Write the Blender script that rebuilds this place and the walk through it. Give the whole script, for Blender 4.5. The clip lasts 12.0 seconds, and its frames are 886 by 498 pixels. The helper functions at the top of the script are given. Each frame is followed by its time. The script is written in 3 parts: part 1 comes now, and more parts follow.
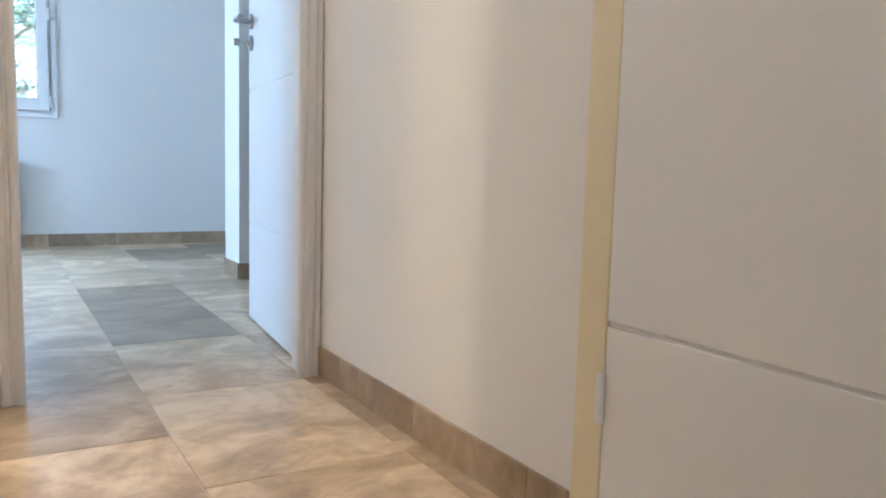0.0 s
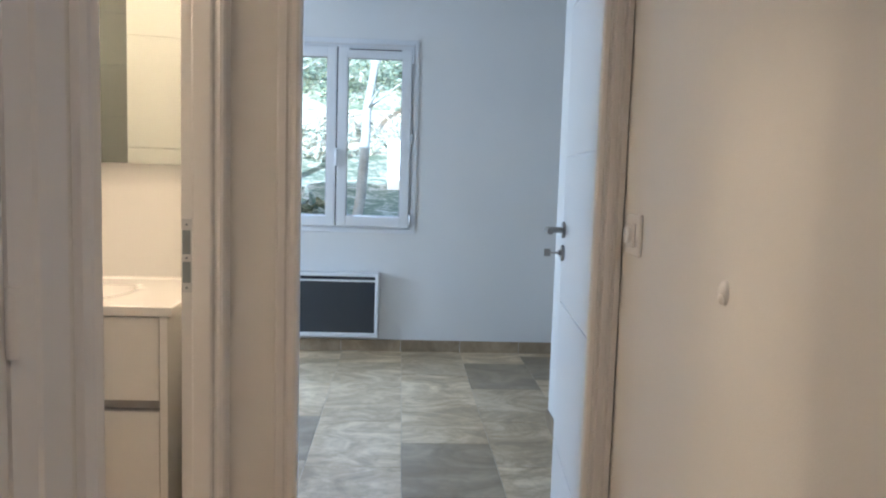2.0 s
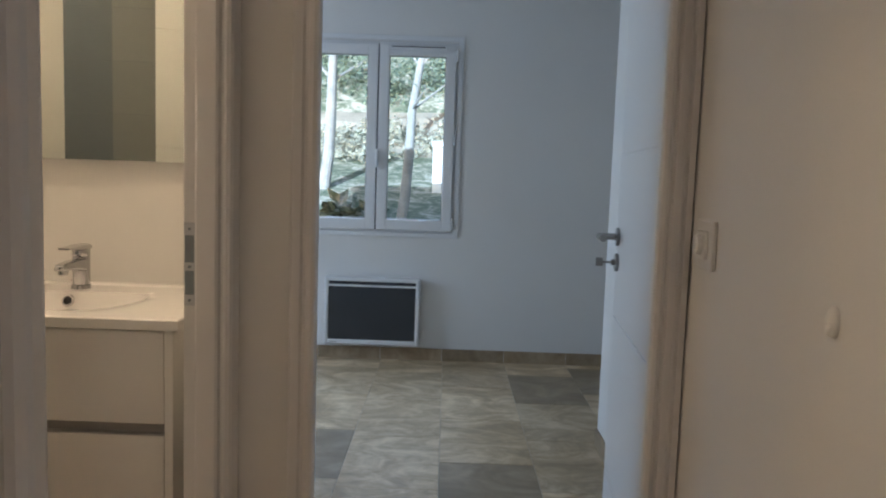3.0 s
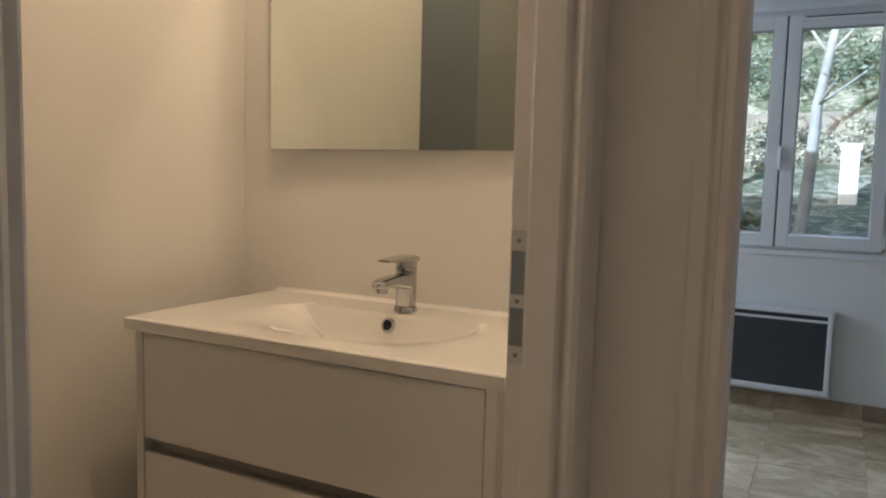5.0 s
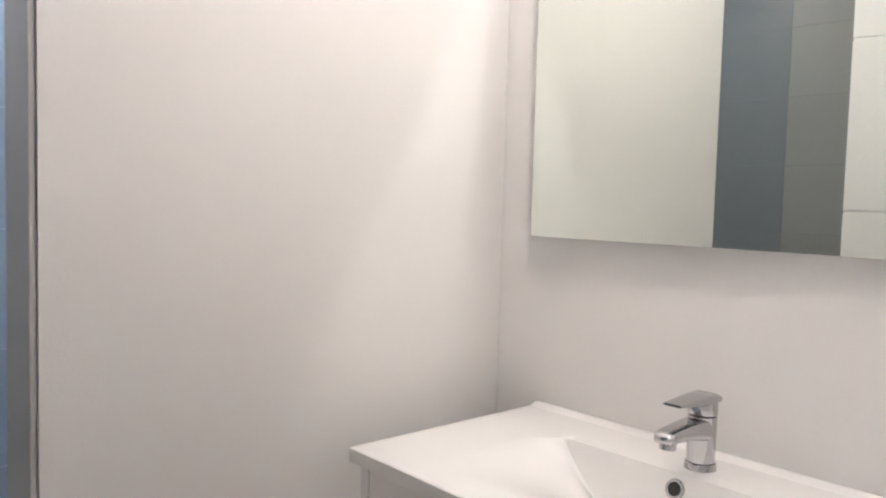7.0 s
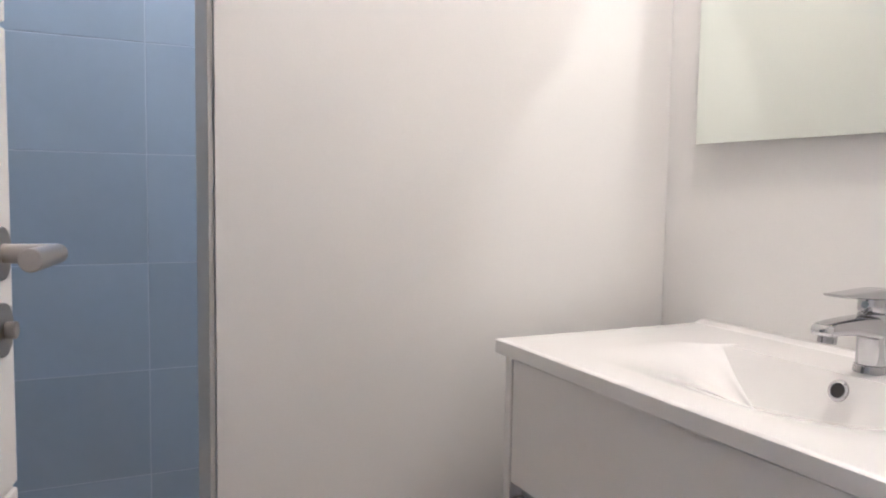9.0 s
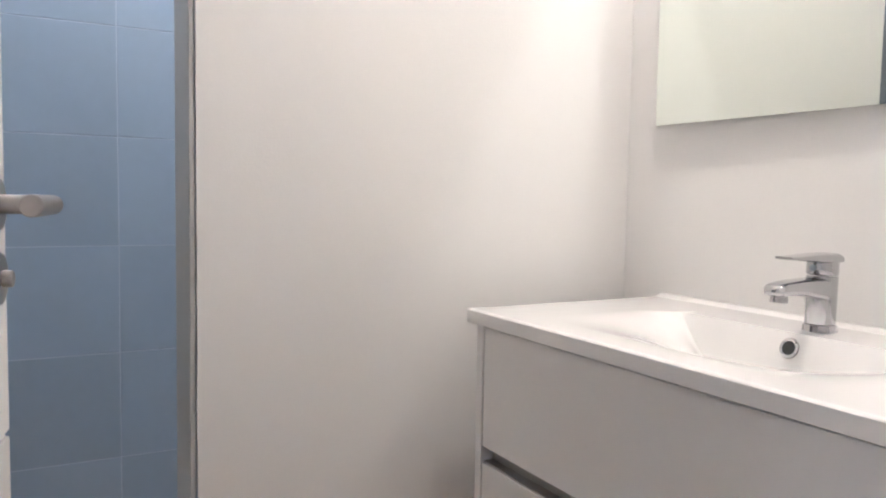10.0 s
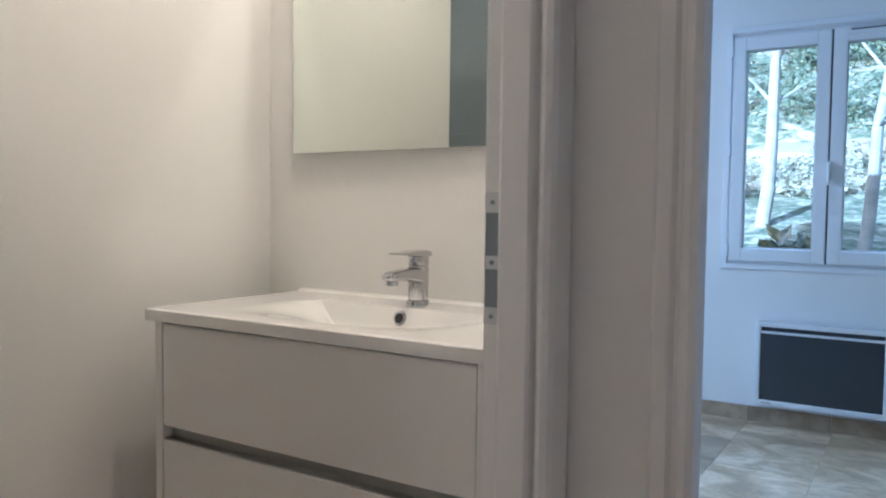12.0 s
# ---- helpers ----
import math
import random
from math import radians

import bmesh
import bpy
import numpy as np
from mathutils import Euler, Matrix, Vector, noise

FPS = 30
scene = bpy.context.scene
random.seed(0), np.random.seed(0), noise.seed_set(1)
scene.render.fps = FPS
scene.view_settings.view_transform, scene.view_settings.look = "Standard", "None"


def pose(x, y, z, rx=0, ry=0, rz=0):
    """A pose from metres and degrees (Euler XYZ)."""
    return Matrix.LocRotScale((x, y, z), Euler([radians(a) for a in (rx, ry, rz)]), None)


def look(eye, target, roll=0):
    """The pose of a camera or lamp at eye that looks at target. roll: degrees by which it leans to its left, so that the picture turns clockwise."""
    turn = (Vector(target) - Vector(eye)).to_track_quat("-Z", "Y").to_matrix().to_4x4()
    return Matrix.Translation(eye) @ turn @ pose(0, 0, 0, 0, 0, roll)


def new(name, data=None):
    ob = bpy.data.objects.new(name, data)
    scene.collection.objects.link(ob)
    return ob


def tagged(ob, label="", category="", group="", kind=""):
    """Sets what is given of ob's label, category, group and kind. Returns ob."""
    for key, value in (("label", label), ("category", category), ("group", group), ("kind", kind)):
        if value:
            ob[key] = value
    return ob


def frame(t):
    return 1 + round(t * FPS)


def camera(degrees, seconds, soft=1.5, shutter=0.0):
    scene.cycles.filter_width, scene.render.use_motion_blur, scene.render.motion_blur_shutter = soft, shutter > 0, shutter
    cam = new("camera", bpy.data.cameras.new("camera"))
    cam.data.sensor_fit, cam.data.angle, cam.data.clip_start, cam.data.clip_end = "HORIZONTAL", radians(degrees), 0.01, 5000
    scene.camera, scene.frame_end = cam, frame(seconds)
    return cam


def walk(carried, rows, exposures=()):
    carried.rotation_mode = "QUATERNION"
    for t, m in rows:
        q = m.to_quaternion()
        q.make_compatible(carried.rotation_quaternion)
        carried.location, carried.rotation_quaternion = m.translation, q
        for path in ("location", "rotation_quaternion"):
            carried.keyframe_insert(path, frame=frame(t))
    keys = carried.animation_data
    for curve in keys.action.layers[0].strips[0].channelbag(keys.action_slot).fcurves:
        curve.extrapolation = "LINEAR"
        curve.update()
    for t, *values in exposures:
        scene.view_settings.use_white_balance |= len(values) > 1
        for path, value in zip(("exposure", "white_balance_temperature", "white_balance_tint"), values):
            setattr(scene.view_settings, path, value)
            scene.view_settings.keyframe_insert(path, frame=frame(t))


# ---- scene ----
cam = camera(60.4, 12.0, soft=2.1)
PATH = [
    (0, (0.113, -1.961, 0.571), (1.13, -0.252, 0.356), 1.6),
    (0.5, (0.19, -1.859, 0.642), (0.916, -0.008, 0.426), 1.8),
    (1, (0.275, -1.766, 0.822), (0.7, 0.176, 0.61), 2.0),
    (1.5, (0.305, -1.742, 1.002), (0.510, 0.237, 0.795), 1.8),
    (2, (0.385, -1.674, 1.219), (0.5, 0.313, 1.019), 1.8),
    (2.5, (0.416, -1.617, 1.286), (0.508, 0.371, 1.093), 2.0),
    (2.7, (0.422, -1.562, 1.254), (0.487, 0.427, 1.06), 2.0),
    (4.3, (0.336, -1.019, 1.158), (-0.252, 0.883, 0.974), 1.6),
    (4.5, (0.328, -0.983, 1.161), (-0.359, 0.886, 0.976), 1.6),
    (5, (0.266, -0.862, 1.165), (-0.659, 0.9, 0.974), 1.5),
    (5.5, (0.221, -0.746, 1.168), (-0.905, 0.896, 0.978), 1.3),
    (6, (0.164, -0.612, 1.185), (-1.106, 0.924, 1.021), 1.1),
    (6.5, (0.095, -0.579, 1.263), (-1.304, 0.842, 1.105), 1.1),
    (6.7, (0.053, -0.588, 1.286), (-1.377, 0.803, 1.142), 1.4),
    (8.3, (0.126, -0.493, 1.18), (-1.605, 0.501, 1.054), 0.7),
    (8.5, (0.126, -0.51, 1.178), (-1.619, 0.456, 1.024), 0.7),
    (9, (0.152, -0.505, 1.126), (-1.645, 0.36, 0.972), 0.9),
    (9.5, (0.165, -0.501, 1.098), (-1.644, 0.34, 0.952), 0.8),
    (10, (0.186, -0.546, 1.075), (-1.564, 0.413, 0.937), 1.0),
    (10.5, (0.228, -0.635, 1.067), (-1.385, 0.54, 0.942), 1.1),
    (11, (0.276, -0.769, 1.066), (-1.194, 0.583, 0.955), 1.2),
    (11.5, (0.328, -0.851, 1.067), (-0.995, 0.646, 0.967), 1.0),
    (12, (0.366, -0.835, 1.08), (-0.7, 0.855, 0.985), 0.7),
]
walk(cam, [(t, look(e, a, r)) for t, e, a, r in PATH], exposures=[
    (0, 2.6, 5400, 13), (1.0, 2.1, 5600, 14), (1.5, 1.8, 5700, 15), (2.0, 1.9, 5900, 15), (2.5, 1.45, 6050, 16), (4.5, 0.7, 6500, 16), (5.0, 0.85, 6500, 17), (5.5, 1.35, 5700, 14), (6.0, 1.7, 4900, 17),
    (6.6, 1.7, 4750, 18), (8.3, 1.8, 4700, 18), (9.5, 1.95, 4700, 18), (10.5, 2.1, 4700, 16), (11.5, 2.15, 4600, 16), (12, 1.45, 4900, 13)])

# ---- world, sun, large lights ----
world = bpy.data.worlds.new("World")
scene.world = world
world.use_nodes = True
sky = world.node_tree.nodes.new("ShaderNodeTexSky")
sky.sky_type, sky.sun_disc = "NISHITA", False
sky.sun_elevation, sky.sun_rotation = radians(13.2), radians(-158)
back = world.node_tree.nodes["Background"]
back.inputs["Strength"].default_value = 0.15
world.node_tree.links.new(sky.outputs[0], back.inputs[0])


def lamp(name, kind, m, energy, color, **settings):
    data = bpy.data.lights.new(name, kind)
    data.energy, data.color = energy, color
    for key, value in settings.items():
        if key == "size":
            data.size = value
        elif key == "size_y":
            data.shape, data.size_y = "RECTANGLE", value
        elif key == "angle":
            data.angle = radians(value)
        elif key == "spot":
            data.spot_size, data.spot_blend = radians(value[0]), value[1]
        elif key == "radius":
            data.shadow_soft_size = value
    ob = new(name, data)
    ob.matrix_world = m
    return ob


SUN_E, WINDOW_E, BATH_E, BOUNCE_E, SHOWER_E, HALL_E = 5.0, 35, 11.5, 0.55, 13.0, 6.6
lamp("sun", "SUN", look((-12, -18, 7.6), (0, 12, 0)), SUN_E, (0.62, 0.83, 1.0), angle=0.5)
# the open sky's light falling in through the window from above
lamp("window_daylight", "AREA", look((-0.03, 4.75, 3.25), (-0.03, 1.6, 0.4)), WINDOW_E, (0.58, 0.78, 1.0), size=2.4, size_y=1.5)
lamp("side_window_daylight", "AREA", look((-2.93, 2.1, 1.45), (0, 1.9, 1.1)), 15, (0.58, 0.78, 1.0), size=1.0, size_y=1.15)
# recessed spots in the ceilings; the shower's is unseen, added to brighten its tiles
lamp("bathroom_spot_light", "SPOT", look((-0.50, 0.18, 2.340), (-0.50, 0.18, 0)), BATH_E, (1.0, 0.75, 0.46), spot=(165, 0.5), radius=0.045)
lamp("shower_fill_light", "SPOT", look((-1.40, -0.45, 2.345), (-1.40, -0.45, 0)), SHOWER_E, (1.0, 0.75, 0.46), spot=(165, 0.5), radius=0.04)
# unseen warm spot behind the camera, added to light the corridor
lamp("hall_unseen_light", "SPOT", look((0.73, -2.5, 2.345), (0.73, -2.5, 0)), HALL_E, (1.0, 0.84, 0.69), spot=(165, 0.5), radius=0.05)
# added strip standing in for the ceiling spot's light bounced off the mirror
lamp("mirror_bounce_light", "AREA", look((-0.53, 0.4922, 1.776), (-0.53, 0.4810, 1.736)), BOUNCE_E, (1.0, 0.79, 0.50), size=0.30, size_y=0.004)

# ---- materials ----
def material(name, color, rough=0.5, metal=0.0, vary=0.06, scale=3.0, grain=120.0, bump=0.05, spec=0.5, random_value=0.0, coat=0.0):
    mat = bpy.data.materials.new(name)
    mat.use_nodes = True
    nt = mat.node_tree
    bsdf = nt.nodes["Principled BSDF"]
    bsdf.inputs["Roughness"].default_value = rough
    bsdf.inputs["Metallic"].default_value = metal
    bsdf.inputs["Specular IOR Level"].default_value = spec
    bsdf.inputs["Coat Weight"].default_value = coat
    coord = nt.nodes.new("ShaderNodeTexCoord")
    big = nt.nodes.new("ShaderNodeTexNoise")
    big.inputs["Scale"].default_value, big.inputs["Detail"].default_value = scale, 6
    fine = nt.nodes.new("ShaderNodeTexNoise")
    fine.inputs["Scale"].default_value, fine.inputs["Detail"].default_value = grain, 4
    nt.links.new(coord.outputs["Object"], big.inputs["Vector"])
    nt.links.new(coord.outputs["Object"], fine.inputs["Vector"])
    add = nt.nodes.new("ShaderNodeMath")
    add.operation = "MULTIPLY_ADD"
    add.inputs[1].default_value = 0.3
    nt.links.new(fine.outputs["Fac"], add.inputs[0])
    nt.links.new(big.outputs["Fac"], add.inputs[2])
    ramp = nt.nodes.new("ShaderNodeMapRange")
    ramp.inputs["From Min"].default_value, ramp.inputs["From Max"].default_value = 0.4, 0.9
    ramp.inputs["To Min"].default_value, ramp.inputs["To Max"].default_value = 1 - vary, 1 + vary
    nt.links.new(add.outputs[0], ramp.inputs["Value"])
    value = ramp.outputs["Result"]
    if random_value:
        info = nt.nodes.new("ShaderNodeObjectInfo")
        shift = nt.nodes.new("ShaderNodeMapRange")
        shift.inputs["To Min"].default_value, shift.inputs["To Max"].default_value = 1 - random_value, 1 + random_value
        nt.links.new(info.outputs["Random"], shift.inputs["Value"])
        mul = nt.nodes.new("ShaderNodeMath")
        mul.operation = "MULTIPLY"
        nt.links.new(value, mul.inputs[0])
        nt.links.new(shift.outputs["Result"], mul.inputs[1])
        value = mul.outputs[0]
    tint = nt.nodes.new("ShaderNodeVectorMath")
    tint.operation = "SCALE"
    tint.inputs[0].default_value = color
    nt.links.new(value, tint.inputs["Scale"])
    nt.links.new(tint.outputs[0], bsdf.inputs["Base Color"])
    if bump:
        b = nt.nodes.new("ShaderNodeBump")
        b.inputs["Strength"].default_value, b.inputs["Distance"].default_value = bump, 0.004
        nt.links.new(fine.outputs["Fac"], b.inputs["Height"])
        nt.links.new(b.outputs[0], bsdf.inputs["Normal"])
    return mat


def stone_material(name, dark, mid, light, shade=0.0, rough=0.42):
    """Honed limestone: cloudy patches, wandering veins and small pits."""
    mat = bpy.data.materials.new(name)
    mat.use_nodes = True
    nt = mat.node_tree
    bsdf = nt.nodes["Principled BSDF"]
    coord = nt.nodes.new("ShaderNodeTexCoord")
    info = nt.nodes.new("ShaderNodeObjectInfo")
    move = nt.nodes.new("ShaderNodeVectorMath")
    move.operation = "MULTIPLY_ADD"
    move.inputs[1].default_value = (1.0, 1.35, 1)
    seed = nt.nodes.new("ShaderNodeVectorMath")
    seed.operation = "SCALE"
    seed.inputs[0].default_value = (37, 61, 23)
    nt.links.new(info.outputs["Random"], seed.inputs["Scale"])
    nt.links.new(coord.outputs["Object"], move.inputs[0])
    nt.links.new(seed.outputs[0], move.inputs[2])
    cloud = nt.nodes.new("ShaderNodeTexNoise")
    cloud.inputs["Scale"].default_value, cloud.inputs["Detail"].default_value = 3.2, 9
    cloud.inputs["Roughness"].default_value, cloud.inputs["Distortion"].default_value = 0.62, 1.2
    vein = nt.nodes.new("ShaderNodeTexNoise")
    vein.inputs["Scale"].default_value, vein.inputs["Detail"].default_value = 9, 8
    vein.inputs["Distortion"].default_value = 2.0
    for n in (cloud, vein):
        nt.links.new(move.outputs[0], n.inputs["Vector"])
    mix = nt.nodes.new("ShaderNodeMath")
    mix.operation = "MULTIPLY_ADD"
    mix.inputs[1].default_value = 0.35
    nt.links.new(vein.outputs["Fac"], mix.inputs[0])
    nt.links.new(cloud.outputs["Fac"], mix.inputs[2])
    ramp = nt.nodes.new("ShaderNodeValToRGB")
    ramp.color_ramp.elements[0].position, ramp.color_ramp.elements[0].color = 0.50, (*dark, 1)
    ramp.color_ramp.elements[1].position, ramp.color_ramp.elements[1].color = 0.84, (*light, 1)
    middle = ramp.color_ramp.elements.new(0.66)
    middle.color = (*mid, 1)
    nt.links.new(mix.outputs[0], ramp.inputs[0])
    tone = nt.nodes.new("ShaderNodeMapRange")
    tone.inputs["To Min"].default_value, tone.inputs["To Max"].default_value = 0.86 - shade, 1.12 - shade
    nt.links.new(info.outputs["Random"], tone.inputs["Value"])
    tint = nt.nodes.new("ShaderNodeVectorMath")
    tint.operation = "SCALE"
    nt.links.new(ramp.outputs[0], tint.inputs[0])
    nt.links.new(tone.outputs["Result"], tint.inputs["Scale"])
    nt.links.new(tint.outputs[0], bsdf.inputs["Base Color"])
    gloss = nt.nodes.new("ShaderNodeMapRange")
    gloss.inputs["To Min"].default_value, gloss.inputs["To Max"].default_value = rough - 0.12, rough + 0.2
    nt.links.new(vein.outputs["Fac"], gloss.inputs["Value"])
    nt.links.new(gloss.outputs["Result"], bsdf.inputs["Roughness"])
    b = nt.nodes.new("ShaderNodeBump")
    b.inputs["Strength"].default_value, b.inputs["Distance"].default_value = 0.15, 0.003
    nt.links.new(mix.outputs[0], b.inputs["Height"])
    nt.links.new(b.outputs[0], bsdf.inputs["Normal"])
    return mat


WALL = material("matt white wall paint", (0.80, 0.79, 0.77), 0.75, vary=0.025, scale=1.5, grain=260, bump=0.10)
CEIL = material("white ceiling paint", (0.82, 0.82, 0.81), 0.8, vary=0.02, grain=260, bump=0.06)
DOOR = material("satin white door paint", (0.80, 0.79, 0.78), 0.5, spec=0.35, vary=0.02, scale=1.2, grain=90, bump=0.03)
TRIM = material("satin white trim paint", (0.80, 0.79, 0.785), 0.42, vary=0.012, scale=1.2, grain=60, bump=0.004)
CREAM = material("pale yellow frame", (0.78, 0.69, 0.48), 0.4, vary=0.05, scale=3, grain=80, bump=0.03)
LACQUER = material("white lacquer", (0.80, 0.79, 0.77), 0.25, vary=0.015, scale=1.0, grain=50, bump=0.01)
CERAMIC = material("glazed white ceramic", (0.86, 0.85, 0.83), 0.12, vary=0.012, scale=2, grain=30, bump=0.004, coat=0.4)
CHROME = material("polished chrome", (0.50, 0.50, 0.51), 0.08, 1.0, vary=0.03, grain=60, bump=0.0)
NICKEL = material("brushed nickel", (0.42, 0.40, 0.38), 0.32, 1.0, vary=0.06, grain=220, bump=0.03)
ALU = material("grey aluminium", (0.40, 0.39, 0.38), 0.4, 0.6, vary=0.05, grain=120, bump=0.02)
STEEL = material("galvanised strike steel", (0.62, 0.63, 0.65), 0.35, 0.9, vary=0.08, scale=20, grain=200, bump=0.03)
POCKET = material("dark latch pocket", (0.26, 0.30, 0.33), 0.6, 0.2, vary=0.1, grain=80)
BLACK = material("dark overflow hole", (0.03, 0.03, 0.03), 0.6, vary=0.1)
BLUE = material("glazed blue wall tile", (0.37, 0.48, 0.65), 0.3, vary=0.05, scale=2.2, grain=40, bump=0.02, random_value=0.04)
GROUT = material("pale tile grout", (0.56, 0.66, 0.80), 0.8, vary=0.08, scale=6, grain=200, bump=0.1)
FGROUT = material("sandy floor grout", (0.60, 0.53, 0.42), 0.85, vary=0.1, scale=6, grain=240, bump=0.15)
STONE = stone_material("honed beige limestone", (0.36, 0.255, 0.145), (0.53, 0.395, 0.24), (0.76, 0.62, 0.44), rough=0.34)
STONE_DARK = stone_material("darker grey-brown limestone", (0.25, 0.185, 0.115), (0.33, 0.25, 0.16), (0.43, 0.335, 0.225), 0.05, rough=0.36)
SKIRT = stone_material("brown limestone skirting", (0.25, 0.18, 0.11), (0.34, 0.25, 0.16), (0.44, 0.34, 0.23))
# blue shower tile in shade: the dimness is put into a grey colour
SHADED_TILE = material("glazed tile darkened for shade", (0.175, 0.192, 0.20), 0.3, vary=0.05, scale=2.2, grain=40, bump=0.02, random_value=0.04)
PALE_TILE = material("matt pale grey tile", (0.255, 0.26, 0.245), 0.4, vary=0.04, scale=2.0, grain=60, bump=0.02, random_value=0.02)
END_GROUT = material("grey tile grout", (0.20, 0.215, 0.22), 0.8, vary=0.08, scale=6, grain=200, bump=0.1)
GREY = material("light grey tile trim", (0.52, 0.52, 0.51), 0.5, vary=0.03, grain=90, bump=0.03)
PVC = material("white window plastic", (0.80, 0.81, 0.82), 0.3, vary=0.015, grain=60, bump=0.01)
RUBBER = material("dark gasket rubber", (0.05, 0.05, 0.055), 0.7, vary=0.1)
HEATER = material("dark grey heater glass", (0.045, 0.05, 0.058), 0.25, vary=0.06, scale=2, grain=100, bump=0.01)
PLASTIC = material("white switch plastic", (0.82, 0.81, 0.79), 0.3, vary=0.02, grain=60, bump=0.01)
GRASS = stone_material("patchy dry lawn with leaf litter", (0.08, 0.12, 0.07), (0.20, 0.21, 0.14), (0.60, 0.54, 0.44), rough=0.75)
EARTH = material("dry earth bank", (0.42, 0.36, 0.28), 0.95, vary=0.35, scale=1.3, grain=18, bump=0.6)
LEAF = material("dusty green leaves", (0.19, 0.23, 0.16), 0.6, vary=0.4, scale=2.0, grain=9, bump=0.0)
PALE_LEAF = material("dry pale leaves", (0.46, 0.44, 0.34), 0.6, vary=0.5, scale=3.0, grain=9, bump=0.0)
BARK = material("pale grey bark", (0.34, 0.32, 0.29), 0.9, vary=0.25, scale=5, grain=40, bump=0.5)
RENDERED = material("white painted post", (0.85, 0.84, 0.80), 0.7, vary=0.06, grain=60)

MIRROR = bpy.data.materials.new("silvered mirror")
MIRROR.use_nodes = True
mb = MIRROR.node_tree.nodes["Principled BSDF"]
mb.inputs["Base Color"].default_value, mb.inputs["Metallic"].default_value, mb.inputs["Roughness"].default_value = (0.76, 0.80, 0.75, 1), 1.0, 0.01

GLASS = bpy.data.materials.new("window glass")
GLASS.use_nodes = True
gb = GLASS.node_tree.nodes["Principled BSDF"]
# the outdoor light's blue cast is partly put into the glass colour
gb.inputs["Base Color"].default_value, gb.inputs["Roughness"].default_value = (0.88, 0.96, 1.0, 1), 0.0
gb.inputs["Transmission Weight"].default_value, gb.inputs["IOR"].default_value = 1.0, 1.02

GLOW = bpy.data.materials.new("lit lamp lens")
GLOW.use_nodes = True
eb = GLOW.node_tree.nodes["Principled BSDF"]
eb.inputs["Emission Color"].default_value, eb.inputs["Emission Strength"].default_value = (1.0, 0.85, 0.65, 1), 6.0


# ---- mesh helpers ----
def box(bm, x0, x1, y0, y1, z0, z1, bevel=0.0, m=None, segments=2):
    made = bmesh.ops.create_cube(bm, size=1.0)["verts"]
    mid, dim = ((x0 + x1) / 2, (y0 + y1) / 2, (z0 + z1) / 2), (abs(x1 - x0), abs(y1 - y0), abs(z1 - z0))
    for v in made:
        v.co = Vector((mid[i] + v.co[i] * dim[i] for i in range(3)))
    if bevel:
        edges = {e for v in made for e in v.link_edges}
        r = bmesh.ops.bevel(bm, geom=list(edges), offset=bevel, segments=segments, affect="EDGES", profile=0.5)
        made = list({v for f in r["faces"] for v in f.verts} | {v for v in made if v.is_valid})
    if m is not None:
        for v in made:
            v.co = m @ v.co
    return bm


def one(x0, x1, y0, y1, z0, z1, bevel=0.0, m=None):
    return box(bmesh.new(), x0, x1, y0, y1, z0, z1, bevel, m)


def tube(bm, a, b, r, r2=None, n=28, bevel=0.0):
    """A round bar from a to b."""
    a, b = Vector(a), Vector(b)
    r2 = r if r2 is None else r2
    m = Matrix.Translation((a + b) / 2) @ (b - a).to_track_quat("Z", "Y").to_matrix().to_4x4()
    made = bmesh.ops.create_cone(bm, cap_ends=True, segments=n, radius1=r, radius2=r2, depth=(b - a).length, matrix=m)["verts"]
    if bevel:
        edges = [e for e in {e for v in made for e in v.link_edges} if any(len(f.verts) > 4 for f in e.link_faces)]
        bmesh.ops.bevel(bm, geom=edges, offset=bevel, segments=2, affect="EDGES", profile=0.5)
    return bm


def prism(bm, pts, z0, z1):
    """An upright bar with the plan outline pts."""
    low = [bm.verts.new((x, y, z0)) for x, y in pts]
    high = [bm.verts.new((x, y, z1)) for x, y in pts]
    n = len(pts)
    for i in range(n):
        bm.faces.new((low[i], low[(i + 1) % n], high[(i + 1) % n], high[i]))
    bm.faces.new(low[::-1])
    bm.faces.new(high)
    bmesh.ops.recalc_face_normals(bm, faces=bm.faces[:])
    return bm


def mesh(name, bm, mat, smooth=True, angle=16):
    data = bpy.data.meshes.new(name)
    bmesh.ops.recalc_face_normals(bm, faces=bm.faces[:])
    bm.to_mesh(data)
    bm.free()
    data.materials.append(mat)
    if smooth:
        data.polygons.foreach_set("use_smooth", [True] * len(data.polygons))
        data.set_sharp_from_angle(angle=radians(angle))
    return data


def part(name, bm, mat, parent, label="", smooth=True, angle=16):
    ob = new(name, mesh(name, bm, mat, smooth, angle))
    ob.parent = parent
    return tagged(ob, label)


def thing(name, label, category, group="", kind="", m=None):
    ob = tagged(new(name), label, category, group, kind)
    if m is not None:
        ob.matrix_world = m
    return ob


def solid(name, bm, mat, label, category, group="", kind="", smooth=False):
    return tagged(new(name, mesh(name, bm, mat, smooth)), label, category, group, kind)


H = 2.37      # ceiling height
XR = 0.868    # corridor's right wall
YB = 3.42     # bedroom's window wall
YM = 0.548    # bathroom's mirror wall
TOP = 2.04    # door heads


def wall(name, bm, label):
    return solid(name, bm, WALL, label, "wall", kind="structure")


# ---- structure ----
solid("floor", one(-3.2, 3.2, -5.2, 3.7, -0.12, -0.0025), FGROUT, "sandy grout bed under beige limestone floor tiles", "floor", kind="structure")
